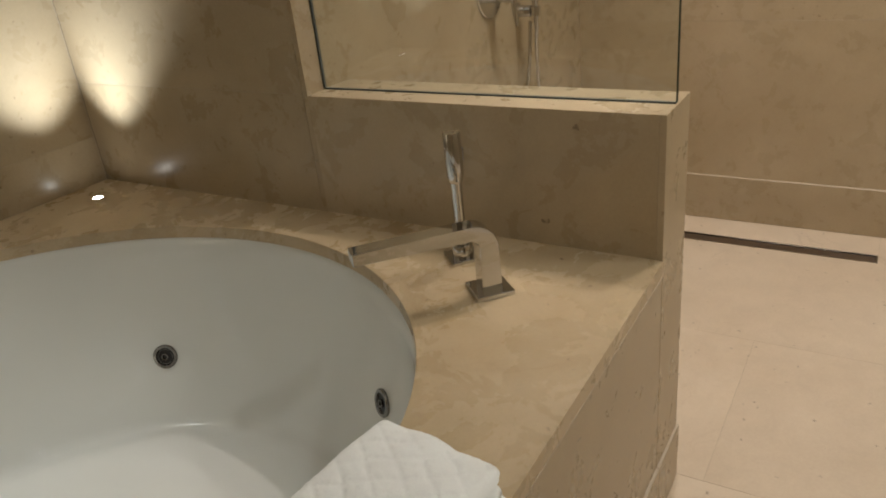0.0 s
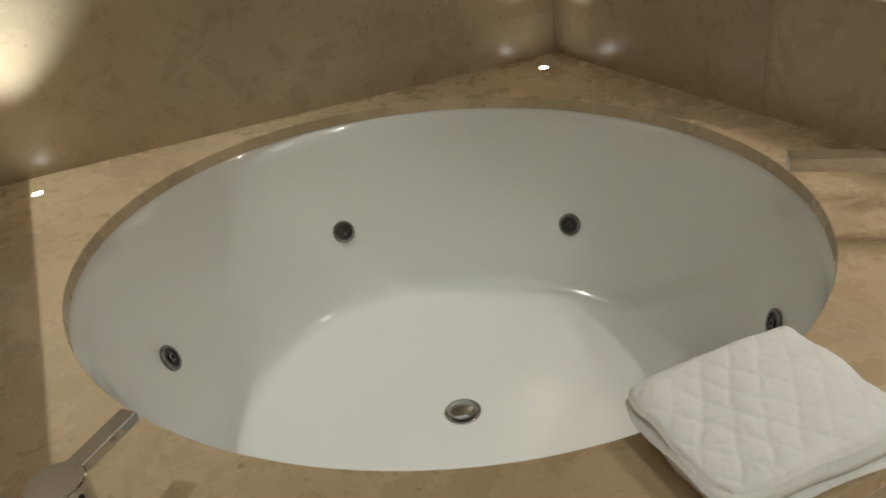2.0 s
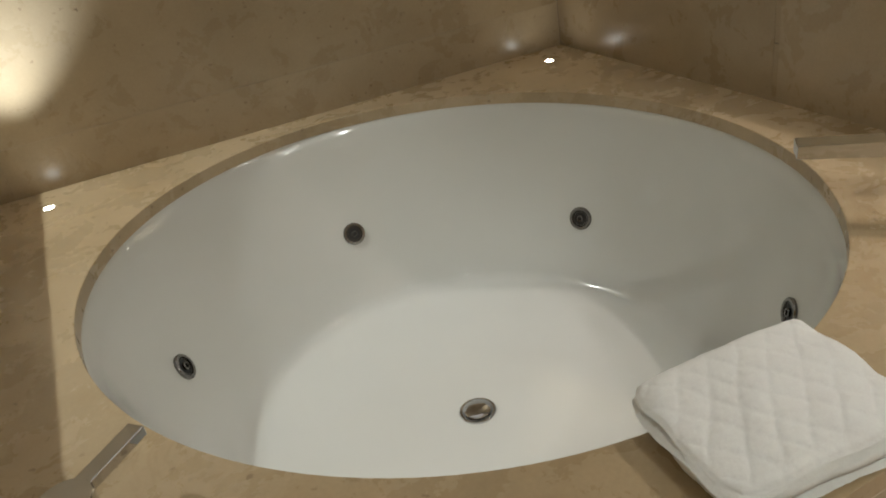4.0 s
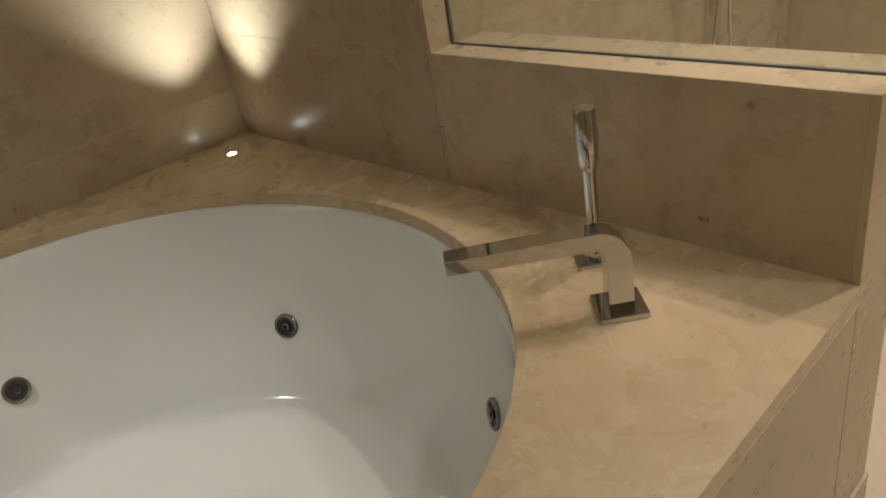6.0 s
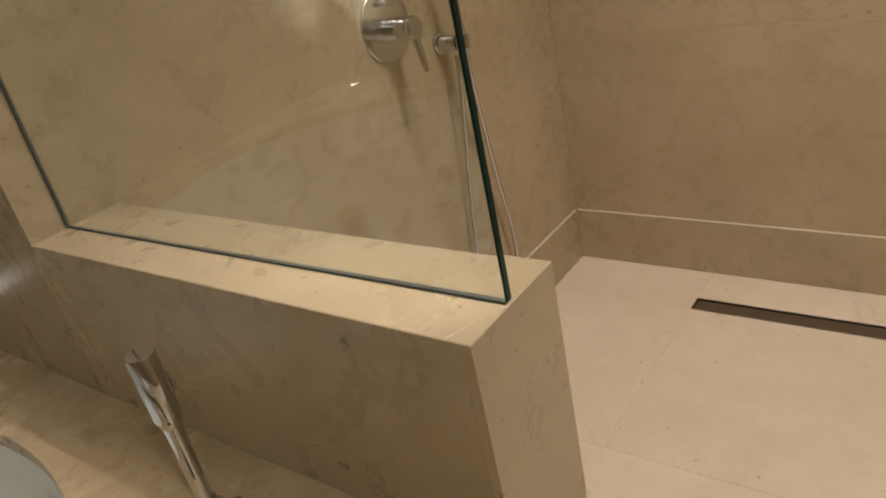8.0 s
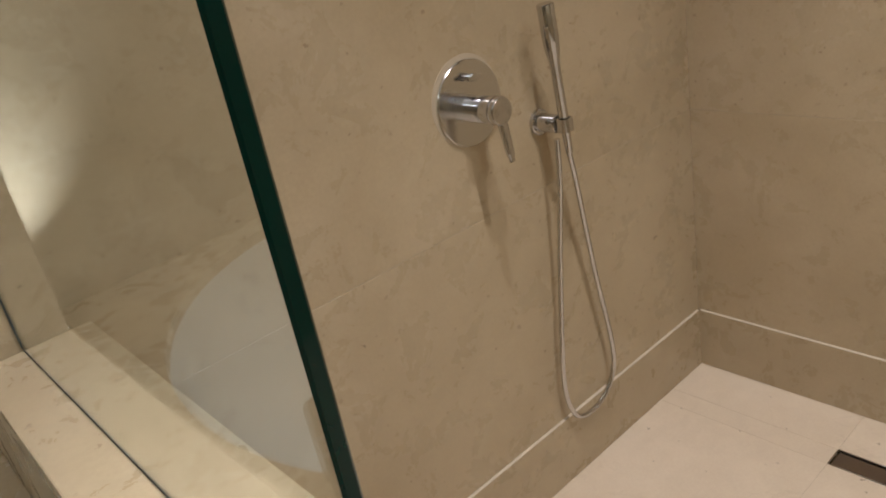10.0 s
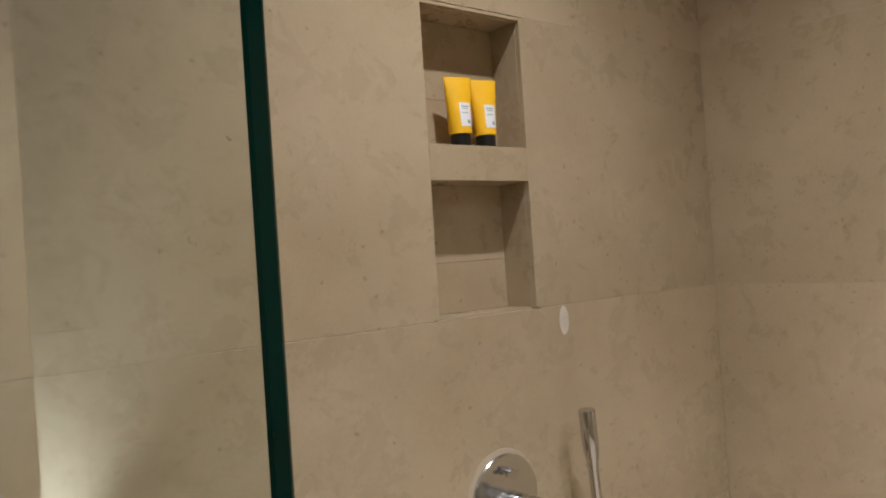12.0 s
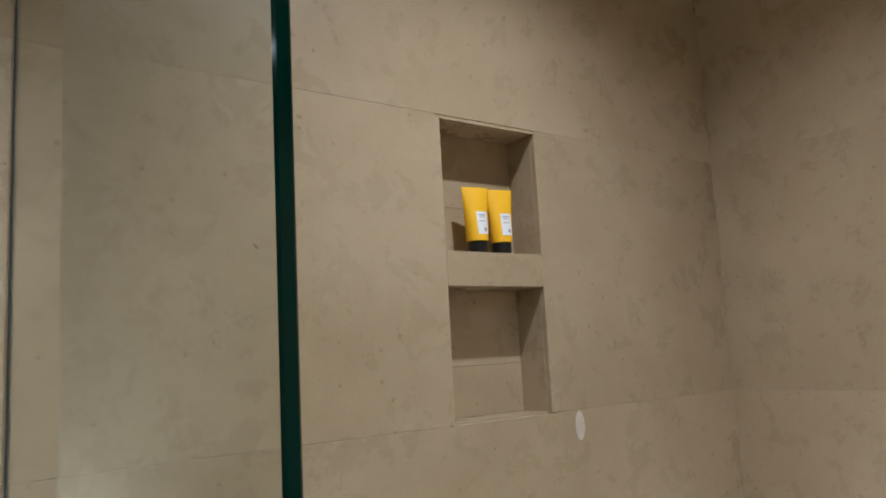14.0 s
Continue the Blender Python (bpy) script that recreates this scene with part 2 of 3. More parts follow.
def rim(t, k=1.0, inset=0.0):
    """A point of the bath's oval; k scales it, inset draws it in."""
    a, b = TUB_A * k - inset, TUB_B * k - inset
    x, y = a * math.cos(t), b * math.sin(t)
    c, s = math.cos(TUB_TURN), math.sin(TUB_TURN)
    return TUB.x + x * c - y * s, TUB.y + x * s + y * c


TILES = []               # wall and floor slabs, built last


def wall(name, x, y, rz, length, label, breaks, top=CEIL, courses=COURSES, holes=(), skirting=True, back=0.15, start=0.0):
    """A wall whose tiled face looks to its own -y; slabs are laid later. holes: (x0, x1, z0, z1)."""
    bm = bmesh.new()
    e = 0.0121           # room for the niche lining
    cut = [(h[0] - e, h[1] + e, h[2] - e, h[3] + e) for h in holes]
    xs = sorted({start, length, *[v for h in cut for v in h[:2]]})
    for x0, x1 in zip(xs, xs[1:]):
        cuts = sorted((h[2], h[3]) for h in cut if h[0] <= x0 + 1e-6 and h[1] >= x1 - 1e-6)
        z = 0.0
        for z0, z1 in cuts + [(top, top)]:
            if z0 > z:
                box(x0, x1, 0.0005, back, z, z0, bm=bm)
            z = z1
    ob = part(name, bm, GROUT)
    ob.matrix_world = pose(x, y, 0, 0, 0, rz)
    tagged(ob, label, "wall", "", "structure")
    for z0, z1 in zip(courses, courses[1:]):
        z1 = min(z1, top)
        for x0, x1 in zip(breaks, breaks[1:]):
            if any(h[0] < x1 - 0.01 and h[1] > x0 + 0.01 and h[2] < z1 - 0.02 and h[3] > z0 + 0.02 for h in holes):
                continue
            proud = -0.008 if (z0 == 0.0 and skirting) else 0.0
            TILES.append((ob, x0, x1, proud, 0.0125, z0, z1, LIMESTONE, "tile"))
            if proud:
                part("pale_bead", box(x0 + 0.009, x1 - 0.009, -0.0072, 0.002, z1 - 0.0010, z1 + 0.0010, 0.0005, 1), BEAD, ob, "pale strip along the skirting top")
    return ob


# wall behind the bath
wa = wall("wall_bath_back", -3.15 * math.cos(radians(TILT_A)), 3.15 * math.sin(radians(-TILT_A)), TILT_A, 3.15,
          "wall of large honed beige limestone slabs behind the bath", [0.0, 0.35, 1.55, 3.147])
# pier wall between the bath's corner and the shower
wb = wall("wall_bath_end", 0.0, 0.0, -90, -SHOWER_Y - 0.013, "full-height limestone wall at the end of the bath", [0.0, -SHOWER_Y - 0.0127],
          courses=[0.0, 0.345, 0.945, 1.545, 2.145, 2.745, CEIL], skirting=False, back=HALF_T)
# fittings wall of the shower, with two niches one above the other
NX0, NX1 = 0.787, 1.038
NICHES = [(NX0, NX1, 1.388, 1.644), (NX0, NX1, 1.713, 1.972)]
ws = wall("wall_shower", 0.0, SHOWER_Y, 0, FAR_X, "beige limestone shower wall with two recessed niches", [0.0, FAR_X], holes=NICHES, start=0.02)
wf = wall("wall_shower_far", FAR_X, SHOWER_Y + 0.15, -90, 3.0, "far shower wall of large mottled beige limestone slabs", [0.15, 1.75, 3.0])
# plain walls that close the room
wl = wall("wall_room_end", ROOM_X, ROOM_Y, 90, 4.1, "plain limestone wall of the bathroom", [0.0, 1.2, 2.4, 4.1])
wr = wall("wall_room_front", FAR_X, ROOM_Y, 180, FAR_X - ROOM_X, "plain limestone wall facing the bath", [0.0, 1.2, 2.4, 3.6, FAR_X - ROOM_X])

ceiling = part("ceiling", box(ROOM_X - 0.2, FAR_X + 0.2, ROOM_Y - 0.2, 0.6, CEIL, CEIL + 0.1), PAINT)
tagged(ceiling, "white painted plain bathroom ceiling", "ceiling", "", "structure")

CH = (1.462, 1.526, -1.992, -1.295)
fb = box(ROOM_X - 0.2, CH[0], ROOM_Y - 0.2, 0.6, -0.12, -0.0008)
box(CH[1], FAR_X + 0.2, ROOM_Y - 0.2, 0.6, -0.12, -0.0008, bm=fb)
box(CH[0], CH[1], ROOM_Y - 0.2, CH[2], -0.12, -0.0008, bm=fb)
box(CH[0], CH[1], CH[3], 0.6, -0.12, -0.0008, bm=fb)
box(CH[0], CH[1], CH[2], CH[3], -0.12, -0.02, bm=fb)
floor = part("floor", fb, GROUT)
tagged(floor, "pale beige limestone slab floor running into the shower", "floor", "", "structure")
for x0, x1, ys in ((CH[1], FAR_X, [-3.7, -1.992, -1.295, SHOWER_Y]), (CH[0], CH[1], [-3.7, -1.992]), (CH[0], CH[1], [-1.295, SHOWER_Y]),
                   (0.82, CH[0], [-3.7, -2.5, -1.295, SHOWER_Y]), (0.165, 0.82, [-3.7, -2.9, -1.7, SHOWER_Y]),
                   (-0.44, 0.165, [-3.7, -2.5, FRONT]), (-1.04, -0.44, [-3.7, -3.1, FRONT]), (-1.64, -1.04, [-3.7, -2.5, FRONT]),
                   (-2.24, -1.64, [-3.7, -2.6, -1.4, 0.2]), (ROOM_X, -2.24, [-3.7, -2.6, -1.4, 0.2])):
    for y0, y1 in zip(ys, ys[1:]):
        TILES.append((floor, x0, x1, y0, y1, -0.013, 0.0, FLOORSTONE, "floor_slab"))

# ---- niches ----
for z0, z1 in ((1.388, 1.644), (1.713, 1.972)):
    n = thing("niche_lining", NX0, SHOWER_Y, z0, "limestone-lined recessed shower niche in the wall", "niche", "structure")
    w, h, d = NX1 - NX0, z1 - z0, 0.085
    part("back_panel", box(0, w, d, d + 0.012, 0.0, h * 0.40 - 0.001, 0.0006, 1), LIMESTONE, n)
    part("back_panel", box(0, w, d + 0.0004, d + 0.012, h * 0.40 - 0.0006, h, 0.0006, 1), LIMESTONE, n)
    part("side_panel", box(-0.012, 0, 0.0125, d + 0.012, 0, h, 0.0006, 1), LIMESTONE, n)
    part("side_panel", box(w, w + 0.012, 0.0125, d + 0.012, 0, h, 0.0006, 1), LIMESTONE, n)
    part("shelf", box(0, w, 0.0125, d, -0.012, 0.0, 0.0006, 1), LIMESTONE, n)
    part("top_panel", box(0, w, 0.0125, d, h, h + 0.012, 0.0006, 1), LIMESTONE, n)
TILES.append((ws, 0.0, NX0, 0.0, 0.0125, 1.385, 1.98, LIMESTONE, "tile"))
TILES.append((ws, NX1, FAR_X, 0.0, 0.0125, 1.385, 1.98, LIMESTONE, "tile"))
TILES.append((ws, NX0, NX1, 0.0, 0.0125, 1.644, 1.713, LIMESTONE, "tile"))
TILES.append((ws, NX0, NX1, 0.0, 0.0125, 1.972, 1.98, LIMESTONE, "tile"))
fossil = lathe([(0.0, -0.0005), (1.0, -0.0005), (0.96, 0.0006), (0.0, 0.0008)], 28, Matrix.Translation((1.116, 0, 1.352)) @ Matrix.Rotation(radians(90), 4, "X") @ Matrix.Diagonal((0.0145, 0.031, 1, 1)))
part("fossil", fossil, PALE, ws, "pale oval fossil in the stone")

# ---- half wall between bath and shower ----
half = thing("half_wall", 0, 0, 0, "low limestone-clad wall between bath and shower", "half wall", "structure")
part("core", box(0.012, HALF_T - 0.012, FRONT + 0.012, SHOWER_Y + 0.004, 0.0, HALF_TOP - 0.02), GROUT, half)
part("bath_side_slab", box(0.0, 0.012, FRONT + 0.0122, SHOWER_Y - 0.0005, DECK - 0.03, HALF_TOP - 0.0005, 0.0002), LIMESTONE, half)
part("shower_side_slab", box(HALF_T - 0.012, HALF_T, FRONT + 0.0122, SHOWER_Y - 0.0005, 0.1515, HALF_TOP - 0.0005, 0.0002), LIMESTONE, half)
part("shower_side_skirting", box(HALF_T - 0.012, HALF_T + 0.006, FRONT - 0.006, SHOWER_Y - 0.008, 0.0, 0.150, 0.0012), LIMESTONE, half)
part("end_slab", box(0.0, HALF_T, FRONT - 0.0005, FRONT + 0.012, 0.1515, HALF_TOP - 0.0005, 0.0003), LIMESTONE, half)
part("end_skirting", box(0.0, HALF_T - 0.0125, FRONT - 0.007, FRONT + 0.012, 0.0, 0.150, 0.001), LIMESTONE, half)


def slab(points, z0, z1, bevel=0.001):
    bm = bmesh.new()
    lo, hi = [bm.verts.new((x, y, z0)) for x, y in points], [bm.verts.new((x, y, z1)) for x, y in points]
    bm.faces.new(lo[::-1])
    bm.faces.new(hi)
    n = len(points)
    for i in range(n):
        bm.faces.new((lo[i], lo[(i + 1) % n], hi[(i + 1) % n], hi[i]))
    bmesh.ops.bevel(bm, geom=list(bm.edges), offset=bevel, segments=2, affect="EDGES", profile=0.5)
    return bm


part("cap_slab", slab([(0.0008, -1.602), (0.072, FRONT + 0.0006), (HALF_T - 0.0008, FRONT + 0.0006), (HALF_T - 0.0008, SHOWER_Y - 0.001), (0.0008, SHOWER_Y - 0.001)], HALF_TOP - 0.02, HALF_TOP), LIMESTONE, half)
part("cap_corner", slab([(0.0008, -1.6032), (0.0008, FRONT + 0.0006), (0.0695, FRONT + 0.0006)], HALF_TOP - 0.02, HALF_TOP, 0.0003), LIMESTONE, half, "small triangular corner piece")

part("pale_bead", box(0.002, HALF_T, FRONT - 0.0062, FRONT + 0.004, 0.1495, 0.1525, 0.0006, 1), BEAD, half, "pale strip along the skirting top")

# ---- unseen low wall added beside the bath; its height sets the deck's shadow strip ----
low = thing("half_wall", -1.66, 0, 0, "unseen low wall added to shade the edge of the bath deck", "half wall", "structure")
part("core", box(-0.15, 0.0, FRONT, 0.118, 0.0, 1.045, 0.002), LIMESTONE, low)
part("cap_slab", box(-0.15, 0.0, FRONT, 0.118, 1.0455, 1.06, 0.002), DECKSTONE, low)

# ---- glass screen ----
GX, GT, GTOP = 0.0662, 0.0105, 2.30
screen = thing("glass_screen", GX, SHOWER_Y, HALF_TOP, "clear frameless glass screen with dark green edge on the half wall", "glass screen", rz=0.66)
GL = SHOWER_Y - FRONT
gb = box(-GT / 2, GT / 2, -GL + 0.001, -0.003, 0.003, GTOP - HALF_TOP)
arris = [e for e in gb.edges if all(v.co.y < -GL + 0.002 for v in e.verts) and abs(e.verts[0].co.z - e.verts[1].co.z) > 0.5]
bmesh.ops.bevel(gb, geom=arris, offset=0.0018, segments=1, affect="EDGES")
bmesh.ops.recalc_face_normals(gb, faces=gb.faces)
for f in gb.faces:
    if f.normal.x ** 2 < 0.8:
        f.material_index = 1
pane = part("pane", gb, [GLASS, GLASS_EDGE], screen)
pane.visible_shadow = False
part("bottom_seal", box(-0.0056, 0.0056, -GL + 0.003, -0.002, -0.0005, 0.0034, 0.0006), GASKET, screen, "dark silicone joint")
part("side_seal", box(-0.0065, 0.0065, -0.004, 0.0, 0.004, GTOP - HALF_TOP, 0.001), GASKET, screen)

# ---- bath deck with its oval opening ----
deck = thing("bath_deck", 0, 0, DECK, "polished beige limestone bath deck with oval opening", "bath deck", "structure")


def deck_mesh():
    """A slab with an oval hole: rays from the oval to the border, top, inner lip and front edge."""
    bm = bmesh.new()
    x0, x1, y0 = -1.6595, -0.0005, FRONT - 0.003
    back = lambda x: -x * math.tan(radians(-TILT_A)) - 0.0008
    n, inner, outer = 160, [], []
    for i in range(n):
        t = 2 * math.pi * i / n
        px, py = rim(t)
        inner.append((px, py))
        d = Vector((px - TUB.x, py - TUB.y))
        k = 9.0
        if d.x > 1e-6:
            k = min(k, (x1 - TUB.x) / d.x)
        if d.x < -1e-6:
            k = min(k, (x0 - TUB.x) / d.x)
        if d.y < -1e-6:
            k = min(k, (y0 - TUB.y) / d.y)
        g = math.tan(radians(-TILT_A))
        den = d.y + g * d.x
        if den > 1e-6:
            k = min(k, (-0.0008 - TUB.y - g * TUB.x) / den)
        outer.append((TUB.x + d.x * k, TUB.y + d.y * k))
    for cx, cy in ((x0, y0), (x1, y0), (x1, back(x1)), (x0, back(x0))):
        i = min(range(n), key=lambda j: (outer[j][0] - cx) ** 2 + (outer[j][1] - cy) ** 2)
        outer[i] = (cx, cy)
    it = [bm.verts.new((x, y, 0)) for x, y in inner]
    ib = [bm.verts.new((x, y, -0.03)) for x, y in inner]
    ot = [bm.verts.new((x, y, 0)) for x, y in outer]
    obm = [bm.verts.new((x, y, -0.03)) for x, y in outer]
    for i in range(n):
        j = (i + 1) % n
        bm.faces.new((it[i], it[j], ot[j], ot[i]))
        bm.faces.new((it[i], ib[i], ib[j], it[j]))
        bm.faces.new((ot[i], ot[j], obm[j], obm[i]))
        bm.faces.new((ib[i], obm[i], obm[j], ib[j]))
    rimset = set(it)
    lip = [e for e in bm.edges if e.verts[0] in rimset and e.verts[1] in rimset]
    lip += [e for e in bm.edges if all(v.co.z > -0.001 and v.co.y < y0 + 0.0005 for v in e.verts)]
    bmesh.ops.bevel(bm, geom=lip, offset=0.002, segments=2, affect="EDGES", profile=0.5)
    return bm


part("deck_slab", deck_mesh(), DECKSTONE, deck)
apron = thing("bath_apron", 0, FRONT, 0, "beige limestone front panel under the bath deck", "bath panel", "structure")
part("front_panel", box(-1.6595, -0.0002, 0.0, 0.012, 0.1515, DECK - 0.0302, 0.0008), LIMESTONE, apron)
part("skirting", box(-1.6595, -0.001, -0.007, 0.012, 0.0, 0.150, 0.0012), LIMESTONE, apron)

part("pale_bead", box(-1.6595, -0.001, -0.0062, 0.004, 0.1495, 0.1525, 0.0006, 1), BEAD, apron, "pale strip along the skirting top")
part("edge_joint", box(-1.6595, -0.001, -0.0035, 0.004, DECK - 0.0316, DECK - 0.0296, 0.0004, 1), BEAD, apron, "pale joint under the deck slab")

# ---- bathtub ----
tub = thing("bathtub", TUB.x, TUB.y, 0.148, "white oval acrylic whirlpool bathtub sunk in the stone deck", "bathtub")
PROFILE = [(1.03, 0.6315), (1.005, 0.631), (0.995, 0.622), (0.985, 0.58), (0.962, 0.50), (0.926, 0.42), (0.886, 0.34), (0.848, 0.27), (0.814, 0.215),
           (0.792, 0.188), (0.774, 0.172), (0.752, 0.164), (0.72, 0.161), (0.56, 0.158), (0.38, 0.155), (0.18, 0.151), (0.07, 0.149)]


def bowl(t, k, z):
    """The oval at height z; the bowl sinks slightly off centre."""
    x, y = rim(t, k)
    f = min(1.2, max(0.0, (0.63 - z) / 0.27))
    return x + 0.022 * f, y - 0.030 * f


def tub_mesh():
    bm, rings, n = bmesh.new(), [], 144
    outer = [(k + 0.018, z - 0.008) for k, z in PROFILE[::-1]]
    for k, z in outer + PROFILE:
        ring = []
        for i in range(n):
            x, y = bowl(2 * math.pi * i / n, k, z)
            ring.append(bm.verts.new((x - TUB.x, y - TUB.y, z - 0.148)))
        rings.append(ring)
    for a, b in zip(rings, rings[1:]):
        for i in range(n):
            bm.faces.new((a[i], a[(i + 1) % n], b[(i + 1) % n], b[i]))
    bm.faces.new(rings[-1])
    bm.faces.new(rings[0])
    return bm


shell = part("shell", tub_mesh(), ENAMEL, tub, smooth=True)


def tub_wall(z):
    for (k0, z0), (k1, z1) in zip(PROFILE, PROFILE[1:]):
        if z1 <= z <= z0:
            return k1 + (k0 - k1) * (z - z1) / (z0 - z1)
    return 0.9


def jet(x, y, z):
    """A whirlpool jet on the bath's wall, facing its middle."""
    k = tub_wall(z)
    def miss(a):
        bx, by = bowl(a, k, z)
        return (bx - x) ** 2 + (by - y) ** 2

    t = min((2 * math.pi * i / 1440 for i in range(1440)), key=miss)
    px, py = bowl(t, k, z)
    qx, qy = bowl(t, tub_wall(z + 0.03), z + 0.03)
    rx, ry = bowl(t + 0.02, k, z)
    up = Vector((qx - px, qy - py, 0.03)).normalized()
    side = Vector((rx - px, ry - py, 0)).normalized()
    nrm = up.cross(side).normalized()
    if nrm.dot(Vector((TUB.x - px, TUB.y - py, 0.2))) < 0:
        nrm = -nrm
    m = nrm.to_track_quat("Z", "Y").to_matrix().to_4x4()
    m.translation = Vector((px - TUB.x, py - TUB.y, z - 0.148)) + nrm * 0.0042
    ring = part("jet", lathe([(0.031, -0.006), (0.031, 0.001), (0.029, 0.0035), (0.023, 0.003), (0.0215, -0.002), (0.0195, -0.002), (0.019, 0.0), (0.018, 0.0), (0.017, -0.004)], 32, m), JETSTEEL, tub, "dark grey steel whirlpool jet ring", True)
    # flat disc; the shade inside the jet is put into its black
    part("jet_dark_disc", lathe([(0.0225, -0.0015), (0.0, -0.0015)], 28, m), DARK, ring)
    part("nozzle", lathe([(0.009, -0.001), (0.0092, 0.004), (0.008, 0.0055), (0.006, 0.005), (0.0055, -0.0012)], 24, m), JETSTEEL, ring, "", True)


for jx, jy, jz in ((-1.378, -0.472, 0.379), (-0.827, -0.149, 0.359), (-0.261, -0.444, 0.334), (-0.294, -1.12, 0.374)):
    jet(jx, jy, jz)
md = Matrix.Translation((-0.816 - TUB.x, -0.760 - TUB.y, 0.003))
drain = part("drain", lathe([(0.042, -0.002), (0.042, 0.002), (0.040, 0.0035), (0.036, 0.003), (0.0355, -0.001)], 36, md), CHROME, tub, "chrome pop-up drain", True)
part("drain_cap", lathe([(0.0335, 0.0), (0.0335, 0.006), (0.031, 0.0085), (0.020, 0.0105), (0.0, 0.0115)], 36, md), CHROME, drain, "", True)


# ---- deck fittings ----
def square_plate(size, h, parent, label="", x=0, y=0):
    return part("base_plate", box(x - size / 2, x + size / 2, y - size / 2, y + size / 2, 0, h, 0.0012), CHROME, parent, label)


FIT_TURN = 138.0         # the spout points over the bath
spout = thing("bath_spout", -0.214, -1.374, DECK, "chrome square-section bath spout on the stone deck", "bath faucet", rz=FIT_TURN)
square_plate(0.072, 0.009, spout)


def spout_mesh():
    """A flat bar that rises, turns through a rounded elbow and runs out over the bath."""
    line = [(0.0, 0.005, 0.019), (0.0, 0.095, 0.018)]
    r = 0.032
    for i in range(1, 9):
        a = math.pi / 2 * i / 9
        line.append((r - r * math.cos(a), 0.095 + r * math.sin(a), 0.018 - 0.004 * i / 9))
    line += [(r, 0.127, 0.0135), (0.14, 0.1275, 0.012), (0.244, 0.1275, 0.0112)]
    bm, rings = bmesh.new(), []
    for i, (x, z, h) in enumerate(line):
        a, b = line[max(i - 1, 0)], line[min(i + 1, len(line) - 1)]
        d = Vector((b[0] - a[0], b[1] - a[1])).normalized()
        nx, nz = -d.y, d.x
        rings.append([bm.verts.new((x + s * nx * h, y, z + s * nz * h)) for s, y in ((1, -0.018), (1, 0.018), (-1, 0.018), (-1, -0.018))])
    for p, q in zip(rings, rings[1:]):
        for k in range(4):
            bm.faces.new((p[k], p[(k + 1) % 4], q[(k + 1) % 4], q[k]))
    bm.faces.new(rings[0])
    bm.faces.new(rings[-1])
    long_edges = [e for e in bm.edges if any(e.verts[0] in r and e.verts[1] in s for r, s in zip(rings, rings[1:])) or any(e.verts[0] in s and e.verts[1] in r for r, s in zip(rings, rings[1:]))]
    tip = [e for e in bm.edges if e.verts[0] in rings[-1] and e.verts[1] in rings[-1]]
    bmesh.ops.bevel(bm, geom=long_edges + tip, offset=0.0012, segments=2, affect="EDGES", profile=0.5)
    return bm


part("spout", spout_mesh(), CHROME, spout)

hand = thing("hand_shower", -0.112, -1.262, DECK, "slim chrome stick hand shower standing in its deck holder", "hand shower", rz=FIT_TURN)
square_plate(0.064, 0.008, hand)
part("holder", lathe([(0.0, 0.006), (0.0205, 0.006), (0.0205, 0.031), (0.019, 0.033), (0.0, 0.033)], 36), CHROME, hand, "", True)
part("cone", lathe([(0.0135, 0.032), (0.0135, 0.043), (0.0125, 0.045), (0.0, 0.045)], 32), CHROME, hand, "", True)
part("wand", lathe([(0.0095, 0.044), (0.010, 0.06), (0.011, 0.15), (0.0115, 0.165)], 32), CHROME, hand, "", True)
part("spray_head", lathe([(0.0, 0.162), (0.0118, 0.163), (0.0150, 0.170), (0.0168, 0.180), (0.0172, 0.262), (0.0165, 0.2635), (0.0155, 0.2637), (0.0, 0.2637)], 32), CHROME, hand, "", True)
part("rub_strip", box(-0.019, -0.0165, -0.005, 0.005, 0.205, 0.232, 0.001), STEEL, hand, "small ribbed spray selector")

valve = thing("bath_valve", -1.511, -1.234, DECK, "chrome single-lever bath mixer valve on the stone deck", "bath faucet", rz=42)
square_plate(0.064, 0.008, valve)
part("valve_body", lathe([(0.0, 0.006), (0.0315, 0.006), (0.0315, 0.056), (0.0305, 0.057), (0.0, 0.057)], 40), CHROME, valve, "", True)
part("cap", lathe([(0.0, 0.058), (0.0315, 0.058), (0.0325, 0.06), (0.0325, 0.092), (0.031, 0.0938), (0.0, 0.094)], 40), CHROME, valve, "", True)
part("lever", box(0.02, 0.118, -0.0125, 0.0125, 0.080, 0.0936, 0.0015), CHROME, valve)
# small dark notch in the cap, laid on as a black dot
part("dark_notch", lathe([(0.0, 0.0), (0.004, 0.0), (0.0038, 0.001), (0.0, 0.0012)], 16, Matrix.Translation((0.0, -0.0322, 0.08)) @ Matrix.Rotation(radians(90), 4, "X")), BLACK, valve)

for dx, dy, _ in DECK_LIGHTS:
    dl = thing("deck_light", dx, dy, DECK, "tiny round uplight sunk in the stone bath deck", "light", group="uplights in the bath deck")
    part("ring", lathe([(0.016, -0.002), (0.016, 0.0012), (0.0135, 0.0015), (0.0125, -0.0005)], 28), CHROME, dl, "", True)
    part("lens", lathe([(0.0125, 0.0004), (0.0, 0.0008)], 24), DECKLENS, dl, "glowing lens")

